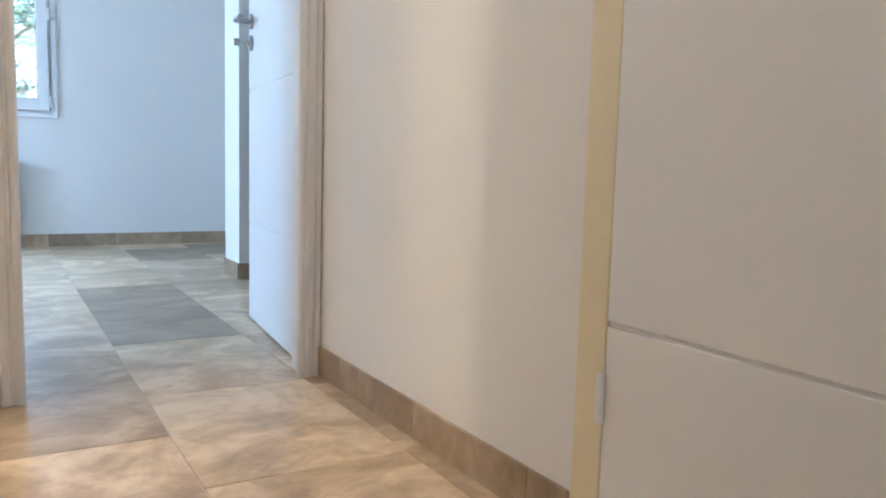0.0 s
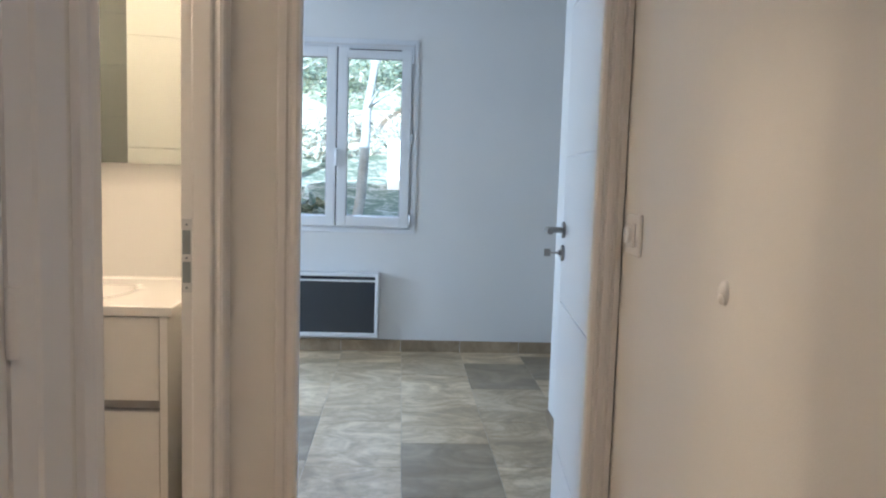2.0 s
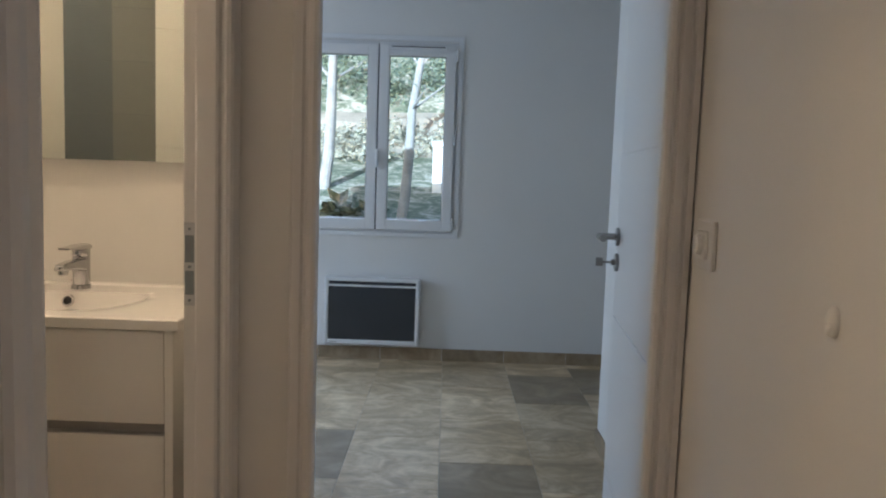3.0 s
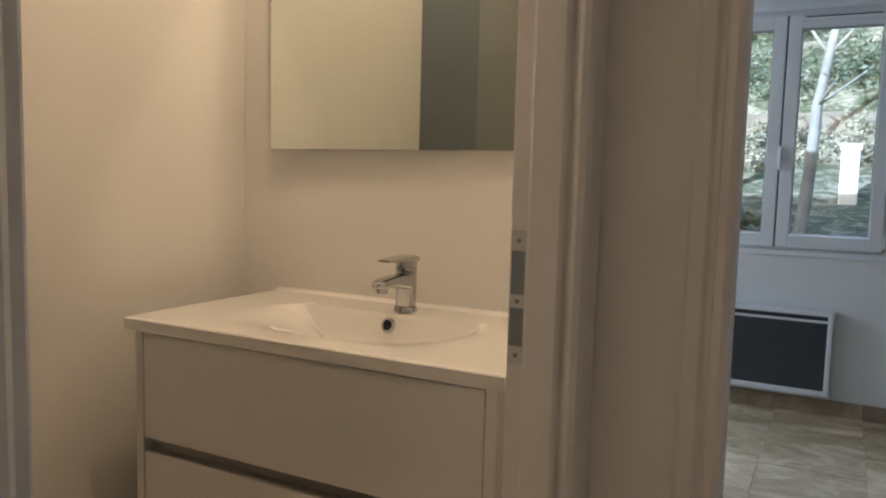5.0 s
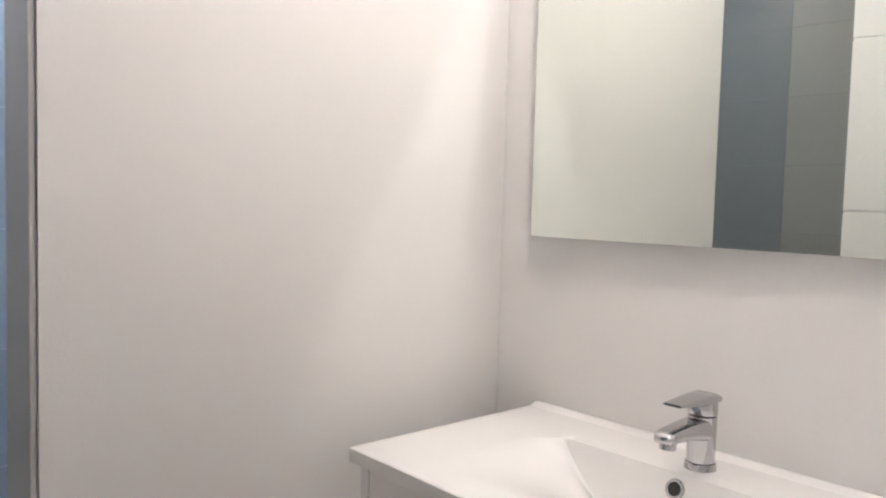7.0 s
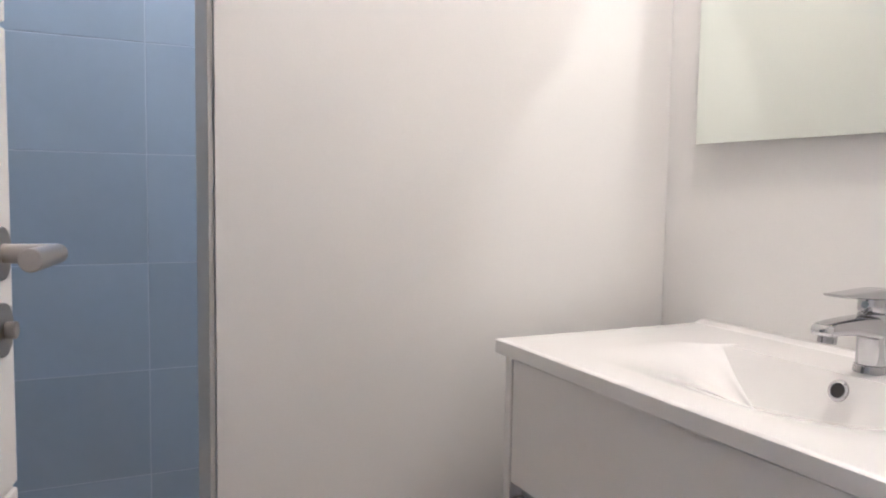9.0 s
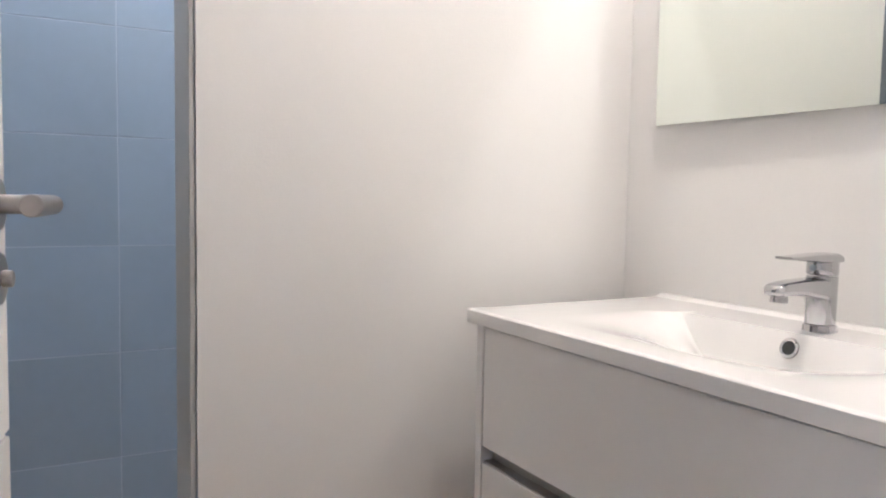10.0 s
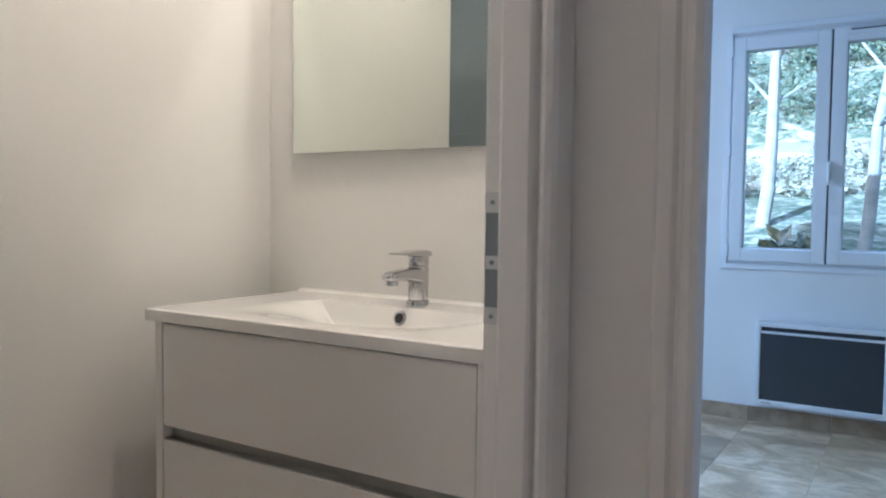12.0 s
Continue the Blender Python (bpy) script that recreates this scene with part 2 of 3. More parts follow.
solid("ceiling", one(-3.2, 3.2, -5.2, 3.7, H, H + 0.12), CEIL, "plain white painted ceiling over the rooms", "ceiling", kind="structure")

# end wall with the bedroom door opening
b = one(-0.0735, 0.138, 0.0, 0.10, 0.0, H)
box(b, 0.138, 0.855, 0.0, 0.10, TOP + 0.01, H)
box(b, 0.855, 2.2, 0.0, 0.10, 0.0, H)
wall("wall_end", b, "white painted partition with the bedroom doorway")
# corridor's left wall with the bathroom opening and a closed door
b = one(-0.073, 0.0, -0.045, 0.0, TOP + 0.01, H)
box(b, -0.073, 0.0, -0.715, -0.045, TOP + 0.01, H)
box(b, -0.073, 0.0, -0.88, -0.715, 0.0, H)
box(b, -0.073, 0.0, -1.72, -0.88, TOP + 0.01, H)
box(b, -0.073, 0.0, -5.2, -1.72, 0.0, H)
wall("wall_left", b, "white painted corridor wall between two doors")
b = one(XR, XR + 0.10, -1.10, 0.0, 0.0, H)
box(b, XR, XR + 0.10, -1.96, -1.10, TOP + 0.01, H)
box(b, XR, XR + 0.10, -5.2, -1.96, 0.0, H)
wall("wall_right", b, "white painted corridor wall in soft warm light")
wall("wall_back", one(-0.1, XR + 0.1, -5.3, -5.2, 0.0, H), "plain white wall closing the corridor")
# bathroom
wall("wall_basin", one(-1.85, -0.0735, YM, YM + 0.10, 0.0, H), "white painted wall behind the washbasin")
wall("wall_bath_side", one(-0.0735, -0.001, 0.101, YM - 0.001, 0.0, H), "white painted wall beside the vanity")
wall("wall_bath_near", one(-1.85, -0.0735, -1.30, -1.20, 0.0, H), "plain white painted bathroom wall")
bm_p = prism(bmesh.new(), [(-0.973, -0.326), (-1.018, YM - 0.001), (-1.118, YM - 0.001), (-1.082, -0.326)], 0.0, H)
wall("wall_partition", bm_p, "white painted partition before the blue shower")
solid("trim", one(-1.094, -0.977, -0.336, -0.3265, 0.0, H, 0.002), GREY, "grey finishing strip on the partition end", "trim", kind="structure")
wall("wall_shower", one(-1.82, -1.72, -1.199, YM - 0.001, 0.0, H), "white wall under the blue shower tiles")
# bedroom
b = one(-3.0, -0.53, YB, YB + 0.30, 0.0, H)
box(b, 0.47, 3.0, YB, YB + 0.30, 0.0, H)
box(b, -0.53, 0.47, YB, YB + 0.30, 0.0, 0.83)
box(b, -0.53, 0.47, YB, YB + 0.30, 2.03, H)
wall("wall_window", b, "white painted bedroom wall with a window")
b = one(-3.0, -2.9, YM + 0.11, 1.55, 0.0, H)
box(b, -3.0, -2.9, 2.65, YB, 0.0, H)
box(b, -3.0, -2.9, 1.55, 2.65, 0.0, 0.85)
box(b, -3.0, -2.9, 1.55, 2.65, 2.05, H)
wall("wall_bed_left", b, "plain white painted bedroom wall")
wall("wall_bed_right", one(2.2, 2.3, 0.0, YB, 0.0, H), "plain white painted bedroom wall")
wall("wall_bed_stub", one(1.135, 2.2, 1.68, 1.93, 0.0, H), "white painted wall stub beside the bedroom door")
wall("wall_bed_near", one(-2.9, -1.851, YM, YM + 0.1, 0.0, H), "plain white painted bedroom wall")

# ---- door frames ----
def post(bm, outline):
    return prism(bm, outline, 0.0, TOP + 0.05)


# bathroom doorway: far post with rebate, stop and rounded edge towards the corridor
frame_bath = thing("door_frame", "white painted wooden bathroom door frame with steel strike plate", "door frame", kind="structure")
part("strike_post", post(bmesh.new(), [(-0.0755, -0.002), (-0.0755, -0.042), (-0.074, -0.044), (-0.052, -0.044), (-0.050, -0.056), (-0.046, -0.059), (-0.012, -0.059), (-0.008, -0.055), (-0.005, -0.046), (0.0, -0.046), (0.002, -0.056), (0.008, -0.060), (0.015, -0.056), (0.018, -0.046), (0.018, -0.003), (0.004, -0.002)]), TRIM, frame_bath)
part("hinge_post", post(bmesh.new(), [(-0.0755, -0.711), (-0.0755, -0.688), (-0.052, -0.688), (-0.050, -0.680), (-0.046, -0.678), (-0.012, -0.678), (-0.008, -0.682), (-0.004, -0.692), (0.002, -0.694), (0.008, -0.699), (0.014, -0.704), (0.016, -0.712), (0.012, -0.724), (0.014, -0.741), (0.011, -0.756), (0.0008, -0.758), (0.0008, -0.711)]), TRIM, frame_bath)
part("head", one(-0.0755, 0.016, -0.700, -0.053, TOP, TOP + 0.05, 0.003), TRIM, frame_bath)
strike = part("strike_plate", one(-0.0742, -0.0525, -0.0455, -0.0435, 0.948, 1.105, 0.0008), STEEL, frame_bath, "galvanised steel strike plate with two latch pockets")
# flat dark inlays: the shade inside the pockets is put in as colour
part("latch_pocket", one(-0.072, -0.0555, -0.0462, -0.0452, 1.030, 1.081), POCKET, strike, smooth=False)
part("bolt_pocket", one(-0.072, -0.0555, -0.0462, -0.0452, 0.969, 1.014), POCKET, strike, smooth=False)
for z in (1.093, 1.022, 0.958):
    part("screw", tube(bmesh.new(), (-0.0635, -0.0455, z), (-0.0635, -0.0468, z), 0.0028, n=12), POCKET, strike)

# bedroom doorway
frame_bed = thing("door_frame", "white painted wooden bedroom door frame with stepped moulding", "door frame", kind="structure")
part("left_post", post(bmesh.new(), [(0.117, -0.001), (0.117, -0.011), (0.121, -0.015), (0.136, -0.012), (0.141, -0.006), (0.146, -0.006), (0.149, -0.014), (0.158, -0.017), (0.166, -0.013), (0.168, -0.005), (0.168, 0.012), (0.158, 0.016), (0.142, 0.018), (0.142, 0.112), (0.1385, 0.112), (0.1385, -0.001)]), TRIM, frame_bed)
part("right_post", post(bmesh.new(), [(0.8675, -0.052), (0.863, -0.064), (0.851, -0.068), (0.847, -0.060), (0.842, -0.060), (0.838, -0.070), (0.826, -0.072), (0.822, -0.063), (0.817, -0.063), (0.813, -0.070), (0.804, -0.069), (0.800, -0.062), (0.801, -0.054), (0.814, -0.050), (0.823, -0.040), (0.826, 0.050), (0.854, 0.052), (0.854, 0.1), (0.8545, -0.002), (0.8675, -0.002)]), TRIM, frame_bed)
part("head", one(0.168, 0.800, -0.012, 0.012, TOP, TOP + 0.05, 0.003), TRIM, frame_bed)

# closed doors' frames
frame_left = thing("door_frame", "white painted frame of a closed corridor door", "door frame", kind="structure")
part("hinge_post", post(bmesh.new(), [(0.0008, -0.790), (0.010, -0.792), (0.012, -0.800), (0.012, -0.865), (0.009, -0.872), (0.006, -0.918), (-0.02, -0.918), (-0.02, -0.881), (0.0008, -0.881)]), TRIM, frame_left)
part("head", one(-0.02, 0.012, -1.72, -0.918, TOP, TOP + 0.05, 0.003), TRIM, frame_left)
part("latch_post", one(-0.02, 0.012, -1.719, -1.655, 0.0, TOP, 0.003), TRIM, frame_left)
frame_right = thing("door_frame", "pale yellow frame of a closed corridor door", "door frame", kind="structure")
part("hinge_post", one(XR - 0.002, XR + 0.03, -1.160, -1.098, 0.0, TOP, 0.003), CREAM, frame_right)
part("head", one(XR - 0.008, XR + 0.03, -1.96, -1.098, TOP, TOP + 0.05, 0.003), CREAM, frame_right)
part("latch_post", one(XR - 0.008, XR + 0.03, -1.959, -1.900, 0.0, TOP, 0.003), CREAM, frame_right)


# ---- doors ----
def leaf(name, length, label, m, back=True):
    """A flush door with four V-grooves, standing along +x from its hinge, its face towards -y."""
    ob = thing(name, label, "door", kind="structure", m=m)
    b = one(0.002, length - 0.002, 0.004, 0.036, 0.012, TOP - 0.004)
    zs = [0.008] + [0.355 + 0.463 * i for i in range(4)] + [TOP - 0.002]
    for i in range(5):
        lo, hi = zs[i] + (0.003 if i else 0), zs[i + 1] - (0.003 if i < 4 else 0)
        box(b, 0, length, 0.0, 0.040, lo, hi, 0.002)
    part("panel", b, DOOR, ob)
    return ob


def lever(parent, x, side, y, key=False, toward=-1, z=1.05):
    """A lever on its round rose, and a second rose under it; side -1 looks to -y, 1 to +y."""
    s = side
    h = part("handle", tube(bmesh.new(), (x, y, z), (x, y + s * 0.009, z), 0.026, bevel=0.002), NICKEL, parent, "brushed nickel lever on a round rose")
    b = tube(bmesh.new(), (x, y + s * 0.009, z), (x, y + s * 0.055, z), 0.0095)
    bmesh.ops.create_uvsphere(b, u_segments=20, v_segments=10, radius=0.0097, matrix=Matrix.Translation((x, y + s * 0.055, z)))
    tube(b, (x, y + s * 0.055, z), (x + toward * 0.075, y + s * 0.052, z), 0.0097, 0.0105, bevel=0.0015)
    part("lever", b, NICKEL, h)
    r = part("lower_rose", tube(bmesh.new(), (x, y, z - 0.073), (x, y + s * 0.009, z - 0.073), 0.026, bevel=0.002), NICKEL, parent, "brushed nickel lock rose")
    b = tube(bmesh.new(), (x, y + s * 0.009, z - 0.073), (x, y + s * 0.019, z - 0.073), 0.0085, bevel=0.0015)
    if key:
        tube(b, (x, y + s * 0.012, z - 0.073), (x, y + s * 0.045, z - 0.073), 0.0032, n=12)
        box(b, x - 0.0015, x + 0.0015, y + s * 0.042, y + s * 0.062, z - 0.085, z - 0.061, 0.001)
    part("key" if key else "turn_knob", b, NICKEL, r)


def hinge(parent, x, y, z, mat=TRIM):
    b = tube(bmesh.new(), (x, y, z - 0.036), (x, y, z + 0.036), 0.0065, n=16, bevel=0.001)
    part("hinge", b, mat, parent, "painted barrel hinge")


def along(x, y, dx, dy):
    return pose(x, y, 0, 0, 0, math.degrees(math.atan2(dy, dx)))



# bedroom door, open into the room
d = Vector((0.059, 0.650)).normalized()
bed_door = leaf("door_1", 0.652, "white flush door with grooves standing open into the bedroom", along(0.852 + 0.04 * d.y, 0.104 - 0.04 * d.x, d.x, d.y))
lever(bed_door, 0.602, 1, 0.040, key=True)
lever(bed_door, 0.602, -1, 0.0)
# bathroom door, open into the bathroom
bath_door = leaf("door_2", 0.66, "white flush door with grooves standing open into the bathroom", along(-0.080, -0.708, -0.976, 0.216))
lever(bath_door, 0.607, -1, 0.0, z=1.06)
lever(bath_door, 0.607, 1, 0.040)
# closed doors
left_door = leaf("door_3", 0.733, "closed white flush door with horizontal grooves", along(-0.036, -0.921, 0, -1))
right_door = leaf("door_4", 0.733, "closed white flush door with horizontal grooves", along(XR - 0.004, -1.163, 0, -1))
for z in (0.246, 1.06, 1.84):
    hinge(left_door, -0.001, 0.046, z)
    hinge(right_door, -0.001, -0.006, z)

# ---- skirtings ----
def skirting(name, x0, y0, x1, y1, depth, pieces):
    """Stone skirting pieces from one point to another, standing out by depth to the left of the way."""
    ob = thing(name, "brown limestone tile skirting along the wall foot", "skirting", kind="structure")
    a, c = Vector((x0, y0, 0)), Vector((x1, y1, 0))
    w = (c - a).normalized()
    n = Vector((-w.y, w.x, 0))
    m = Matrix.Translation(a) @ Matrix((w, n, (0, 0, 1))).transposed().to_4x4()
    last = 0.0
    for stop in [*pieces, (c - a).length]:
        if stop - last > 0.006:
            part("skirting_tile", one(last + 0.0012, stop - 0.0012, 0.0, depth, 0.0, 0.079, 0.0012, m), SKIRT, ob)
        last = stop
    return ob


skirting("baseboard", 2.19, YB, -2.89, YB, 0.010, [0.972 + 0.4035 * i for i in range(0, 11)])
skirting("baseboard", XR, -1.097, XR, -0.054, 0.009, [0.10, 0.497, 0.895])
skirting("baseboard", 0.1165, 0.0, 0.019, 0.0, 0.010, [])
skirting("baseboard", 1.135, 1.672, 1.135, 1.93, 0.010, [])
skirting("baseboard", 1.135, 1.68, 2.19, 1.68, -0.010, [0.4, 0.8])

# ---- bathroom: vanity ----
vanity = thing("vanity_unit", "white lacquered three-drawer vanity unit on short legs", "vanity unit")
VX0, VX1, VY0 = -0.890, -0.152, 0.112
b = one(VX0, VX0 + 0.018, VY0, YM - 0.004, 0.13, 0.864, 0.001)
box(b, VX1 - 0.018, VX1, VY0, YM - 0.004, 0.13, 0.864, 0.001)
box(b, VX0 + 0.018, VX1 - 0.018, VY0 + 0.03, YM - 0.004, 0.13, 0.148)
box(b, VX0 + 0.018, VX1 - 0.018, YM - 0.02, YM - 0.004, 0.148, 0.864)
part("carcass", b, LACQUER, vanity)
for z0, z1 in ((0.661, 0.8610), (0.398, 0.634), (0.135, 0.369)):
    part("drawer_front", one(VX0 + 0.020, VX1 - 0.020, VY0 + 0.0015, VY0 + 0.020, z0, z1, 0.0015), LACQUER, vanity)
for z0, z1 in ((0.628, 0.667), (0.363, 0.404)):
    b = one(VX0 + 0.019, VX1 - 0.019, VY0 + 0.024, VY0 + 0.040, z0, z1)
    box(b, VX0 + 0.019, VX1 - 0.019, VY0 + 0.006, VY0 + 0.026, z0 + 0.001, z0 + 0.008)
    part("grip_channel", b, ALU, vanity, "grey aluminium grip channel")
for x in (VX0 + 0.03, VX1 - 0.03):
    for y in (VY0 + 0.03, YM - 0.05):
        part("leg", tube(bmesh.new(), (x, y, 0.0), (x, y, 0.13), 0.017, 0.02, bevel=0.002), ALU, vanity, "grey aluminium leg")

# washbasin top with its smoothly dished bowl
def ease(t):
    t = min(max(t, 0.0), 1.0)
    return t * t * (3 - 2 * t)


BACK, FRONT, HALF, DEEP = 0.420, 0.158, 0.207, 0.112


def crease(x):
    """Where the bowl's back wall meets its floor."""
    return BACK - 0.004 - 0.034 * max(0.0, 1 - ((x + 0.526) / HALF) ** 2)


def bowl(x, y):
    """Depth of the scoop: a straight steep back wall, a floor that rises gently to the front and the sides."""
    foot = crease(x)
    if y >= BACK or y <= FRONT:
        return 0.0
    if y >= foot:
        return DEEP * max(0.0, 1 - ((x + 0.526) / HALF) ** 2) * (BACK - y) / (BACK - foot)
    w = (foot - y) / (foot - FRONT)
    soft = ease(4 * w)
    u = abs(x + 0.526) / (HALF * (1 + 0.25 * soft))
    return DEEP * max(0.0, 1 - u * u) ** (1 + 1.4 * soft) * (1 - w) ** 1.5


basin = thing("washbasin", "glossy white ceramic washbasin top with a dished bowl", "washbasin")
X0, X1, Y0, Y1, ZT = -0.913, -0.139, 0.105, YM - 0.001, 0.888
xs = [X0 + 0.002 * i for i in range(4)] + [X0 + 0.008 + (X1 - X0 - 0.016) * i / 120 for i in range(121)] + [X1 - 0.006 + 0.002 * i for i in range(4)]
b = bmesh.new()
grid = []
for x in xs:
    foot = crease(x)
    ys = [Y0 + 0.002 * i for i in range(4)] + [Y0 + 0.010, 0.135, FRONT] + [FRONT + (foot - FRONT) * i / 40 for i in range(1, 41)]
    ys += [foot + (BACK - foot) * i / 6 for i in range(1, 7)] + [BACK + (Y1 - 0.024 - BACK) * i / 4 for i in range(1, 5)] + [Y1 - 0.024 + 0.003 * i for i in range(1, 9)]
    col = []
    for y in ys:
        rim = min(x - X0, X1 - x, y - Y0)
        z = ZT - bowl(x, y) - (0.0025 * max(0.0, 1 - rim / 0.006) ** 2) + 0.006 * ease((y - (Y1 - 0.022)) / 0.02)
        col.append(b.verts.new((x, y, z)))
    grid.append(col)
for i in range(len(xs) - 1):
    for j in range(len(grid[0]) - 1):
        b.faces.new((grid[i][j], grid[i + 1][j], grid[i + 1][j + 1], grid[i][j + 1]))
loop = [grid[i][0] for i in range(len(xs))] + grid[-1][1:] + [grid[i][-1] for i in range(len(xs) - 2, -1, -1)] + grid[0][-2:0:-1]
low = [b.verts.new((v.co.x, v.co.y, 0.8645)) for v in loop]
for i in range(len(loop)):
    b.faces.new((loop[i - 1], low[i - 1], low[i], loop[i]))
part("basin_top", b, CERAMIC, basin, angle=40)
b = bmesh.new()
m = Matrix.Translation((-0.522, 0.4118, 0.866)) @ Matrix.Rotation(radians(71), 4, "X")
ring_r, ring_t, nu, nv = 0.0125, 0.003, 32, 8
ring = [[b.verts.new(m @ Vector(((ring_r + ring_t * math.cos(2 * math.pi * j / nv)) * math.cos(2 * math.pi * i / nu), (ring_r + ring_t * math.cos(2 * math.pi * j / nv)) * math.sin(2 * math.pi * i / nu), ring_t * math.sin(2 * math.pi * j / nv)))) for j in range(nv)] for i in range(nu)]
for i in range(nu):
    for j in range(nv):
        b.faces.new((ring[i - 1][j - 1], ring[i][j - 1], ring[i][j], ring[i - 1][j]))
over = part("overflow_ring", b, CHROME, basin, "chrome overflow ring")
# solid black plug; the hole's inner shade is put into its colour
part("overflow_hole", tube(bmesh.new(), (-0.522, 0.4195, 0.8634), (-0.522, 0.4105, 0.8665), 0.0115), BLACK, over)
b = tube(bmesh.new(), (-0.526, 0.345, ZT - bowl(-0.526, 0.345) - 0.004), (-0.526, 0.345, ZT - bowl(-0.526, 0.345) + 0.006), 0.027, bevel=0.003)
part("drain_cap", b, CHROME, basin, "chrome drain cap")

# mixer tap
def loft(bm, sections, m=None, n=24, power=4.0):
    """A smooth bar through rounded-rectangle sections (y, middle height, half width, half height)."""
    rings = []
    for y, zc, hw, hz in sections:
        ring = []
        for k in range(n):
            a = 2 * math.pi * k / n
            c, d = math.cos(a), math.sin(a)
            p = Vector((math.copysign(abs(c) ** (2 / power), c) * hw, y, zc + math.copysign(abs(d) ** (2 / power), d) * hz))
            ring.append(bm.verts.new(m @ p if m is not None else p))
        rings.append(ring)
    for a, c in zip(rings, rings[1:]):
        for k in range(n):
            bm.faces.new((a[k - 1], a[k], c[k], c[k - 1]))
    bm.faces.new(rings[0])
    bm.faces.new(rings[-1][::-1])
    return bm


tap = thing("mixer_tap", "polished chrome single-lever mixer tap on the washbasin", "tap")
TX, TY = -0.514, 0.466
b = tube(bmesh.new(), (TX, TY, 0.888), (TX, TY, 0.8995), 0.0242, 0.0225, 36, 0.0015)
tube(b, (TX, TY, 0.8995), (TX, TY, 0.970), 0.0208, 0.0215, 36, 0.001)
part("tap_body", b, CHROME, tap)
at_tap = Matrix.Translation((TX, TY, 0))
b = loft(bmesh.new(), [(0.004, 0.949, 0.0205, 0.0185), (-0.020, 0.952, 0.0200, 0.0160), (-0.055, 0.955, 0.0180, 0.0115), (-0.085, 0.9545, 0.0165, 0.0098), (-0.100, 0.953, 0.0158, 0.0090), (-0.107, 0.952, 0.0140, 0.0070), (-0.110, 0.951, 0.0100, 0.0040)], at_tap)
spout = part("spout", b, CHROME, tap, angle=50)
part("aerator", tube(bmesh.new(), (TX, TY - 0.092, 0.948), (TX, TY - 0.093, 0.935), 0.0118, bevel=0.001), CHROME, spout)
b = tube(bmesh.new(), (TX, TY, 0.9715), (TX, TY, 0.996), 0.0218, 0.0214, 36, 0.002)
loft(b, [(0.0215, 0.9940, 0.0190, 0.0050), (0.012, 0.9960, 0.0212, 0.0072), (-0.018, 0.9960, 0.0212, 0.0070), (-0.045, 0.9965, 0.0190, 0.0045), (-0.075, 0.9970, 0.0165, 0.0026), (-0.086, 0.9975, 0.0145, 0.0018)], at_tap)
lev = part("lever", b, CHROME, tap, angle=50)
part("index_dot", tube(bmesh.new(), (TX, TY - 0.0205, 0.982), (TX, TY - 0.0232, 0.982), 0.0050, n=16), POCKET, lev)

# mirror
mirror = thing("mirror", "frameless rectangular mirror hung above the washbasin", "mirror")
tilt = pose(-0.53, 0.5290, 0, 0, 0, 1.0)
part("mirror_glass", one(-0.387, 0.390, -0.0022, 0.0022, 1.217, 1.770, 0.0006, tilt), MIRROR, mirror, smooth=False)
part("backing", one(-0.383, 0.386, 0.0027, 0.011, 1.221, 1.766, 0.0, tilt), ALU, mirror, "grey mirror backing")

# added hood on the mirror's upper edge: two slanted blades shape the bounce light
strip = thing("mirror_bounce_hood", "unseen slim chrome hood added over the mirror to shape bounced light", "wall lamp")
b = one(-0.69, -0.37, 0.4690, 0.4970, 1.7785, 1.782)
for q in (((0.4690, 1.7785), (0.4710, 1.7785), (0.4709, 1.736), (0.4689, 1.736)), ((0.4950, 1.7785), (0.4970, 1.7785), (0.4915, 1.736), (0.4895, 1.736))):
    edge = [b.verts.new((x, y, z)) for x in (-0.69, -0.37) for y, z in q]
    for f in ((0, 1, 2, 3), (7, 6, 5, 4), (0, 4, 5, 1), (1, 5, 6, 2), (2, 6, 7, 3), (3, 7, 4, 0)):
        b.faces.new([edge[i] for i in f])
part("hood", b, CHROME, strip, smooth=False)
part("arm", one(-0.54, -0.52, 0.4972, YM - 0.0005, 1.7755, 1.7825, 0.002), CHROME, strip)

# ceiling spots
def spot(x, y):
    ob = thing("ceiling_spot", "unseen round white recessed ceiling spot, lit", "ceiling light", "recessed ceiling spots")
    b = tube(bmesh.new(), (x, y, H - 0.006), (x, y, H), 0.045, bevel=0.002)
    part("bezel", b, PLASTIC, ob)
    part("lens", tube(bmesh.new(), (x, y, H - 0.010), (x, y, H - 0.0062), 0.030), GLOW, ob, "glowing lens")


# unseen fixtures; those in the shower and the corridor are added for light
for x, y in ((-0.50, 0.18), (-1.40, -0.45), (0.73, -2.5)):
    spot(x, y)

# ---- corridor: switch and wall plug ----
sw = thing("light_switch", "white square rocker light switch on the wall", "light switch")
part("plate", one(XR - 0.009, XR - 0.0005, -0.190, -0.105, 1.062, 1.147, 0.003), PLASTIC, sw)
part("rocker", one(XR - 0.0155, XR - 0.009, -0.172, -0.123, 1.080, 1.129, 0.0025), PLASTIC, sw)
part("rocker_ring", tube(bmesh.new(), (XR - 0.0150, -0.1475, 1.1045), (XR - 0.0240, -0.1475, 1.1045), 0.018, 0.016, bevel=0.002), PLASTIC, sw)
b = bmesh.new()
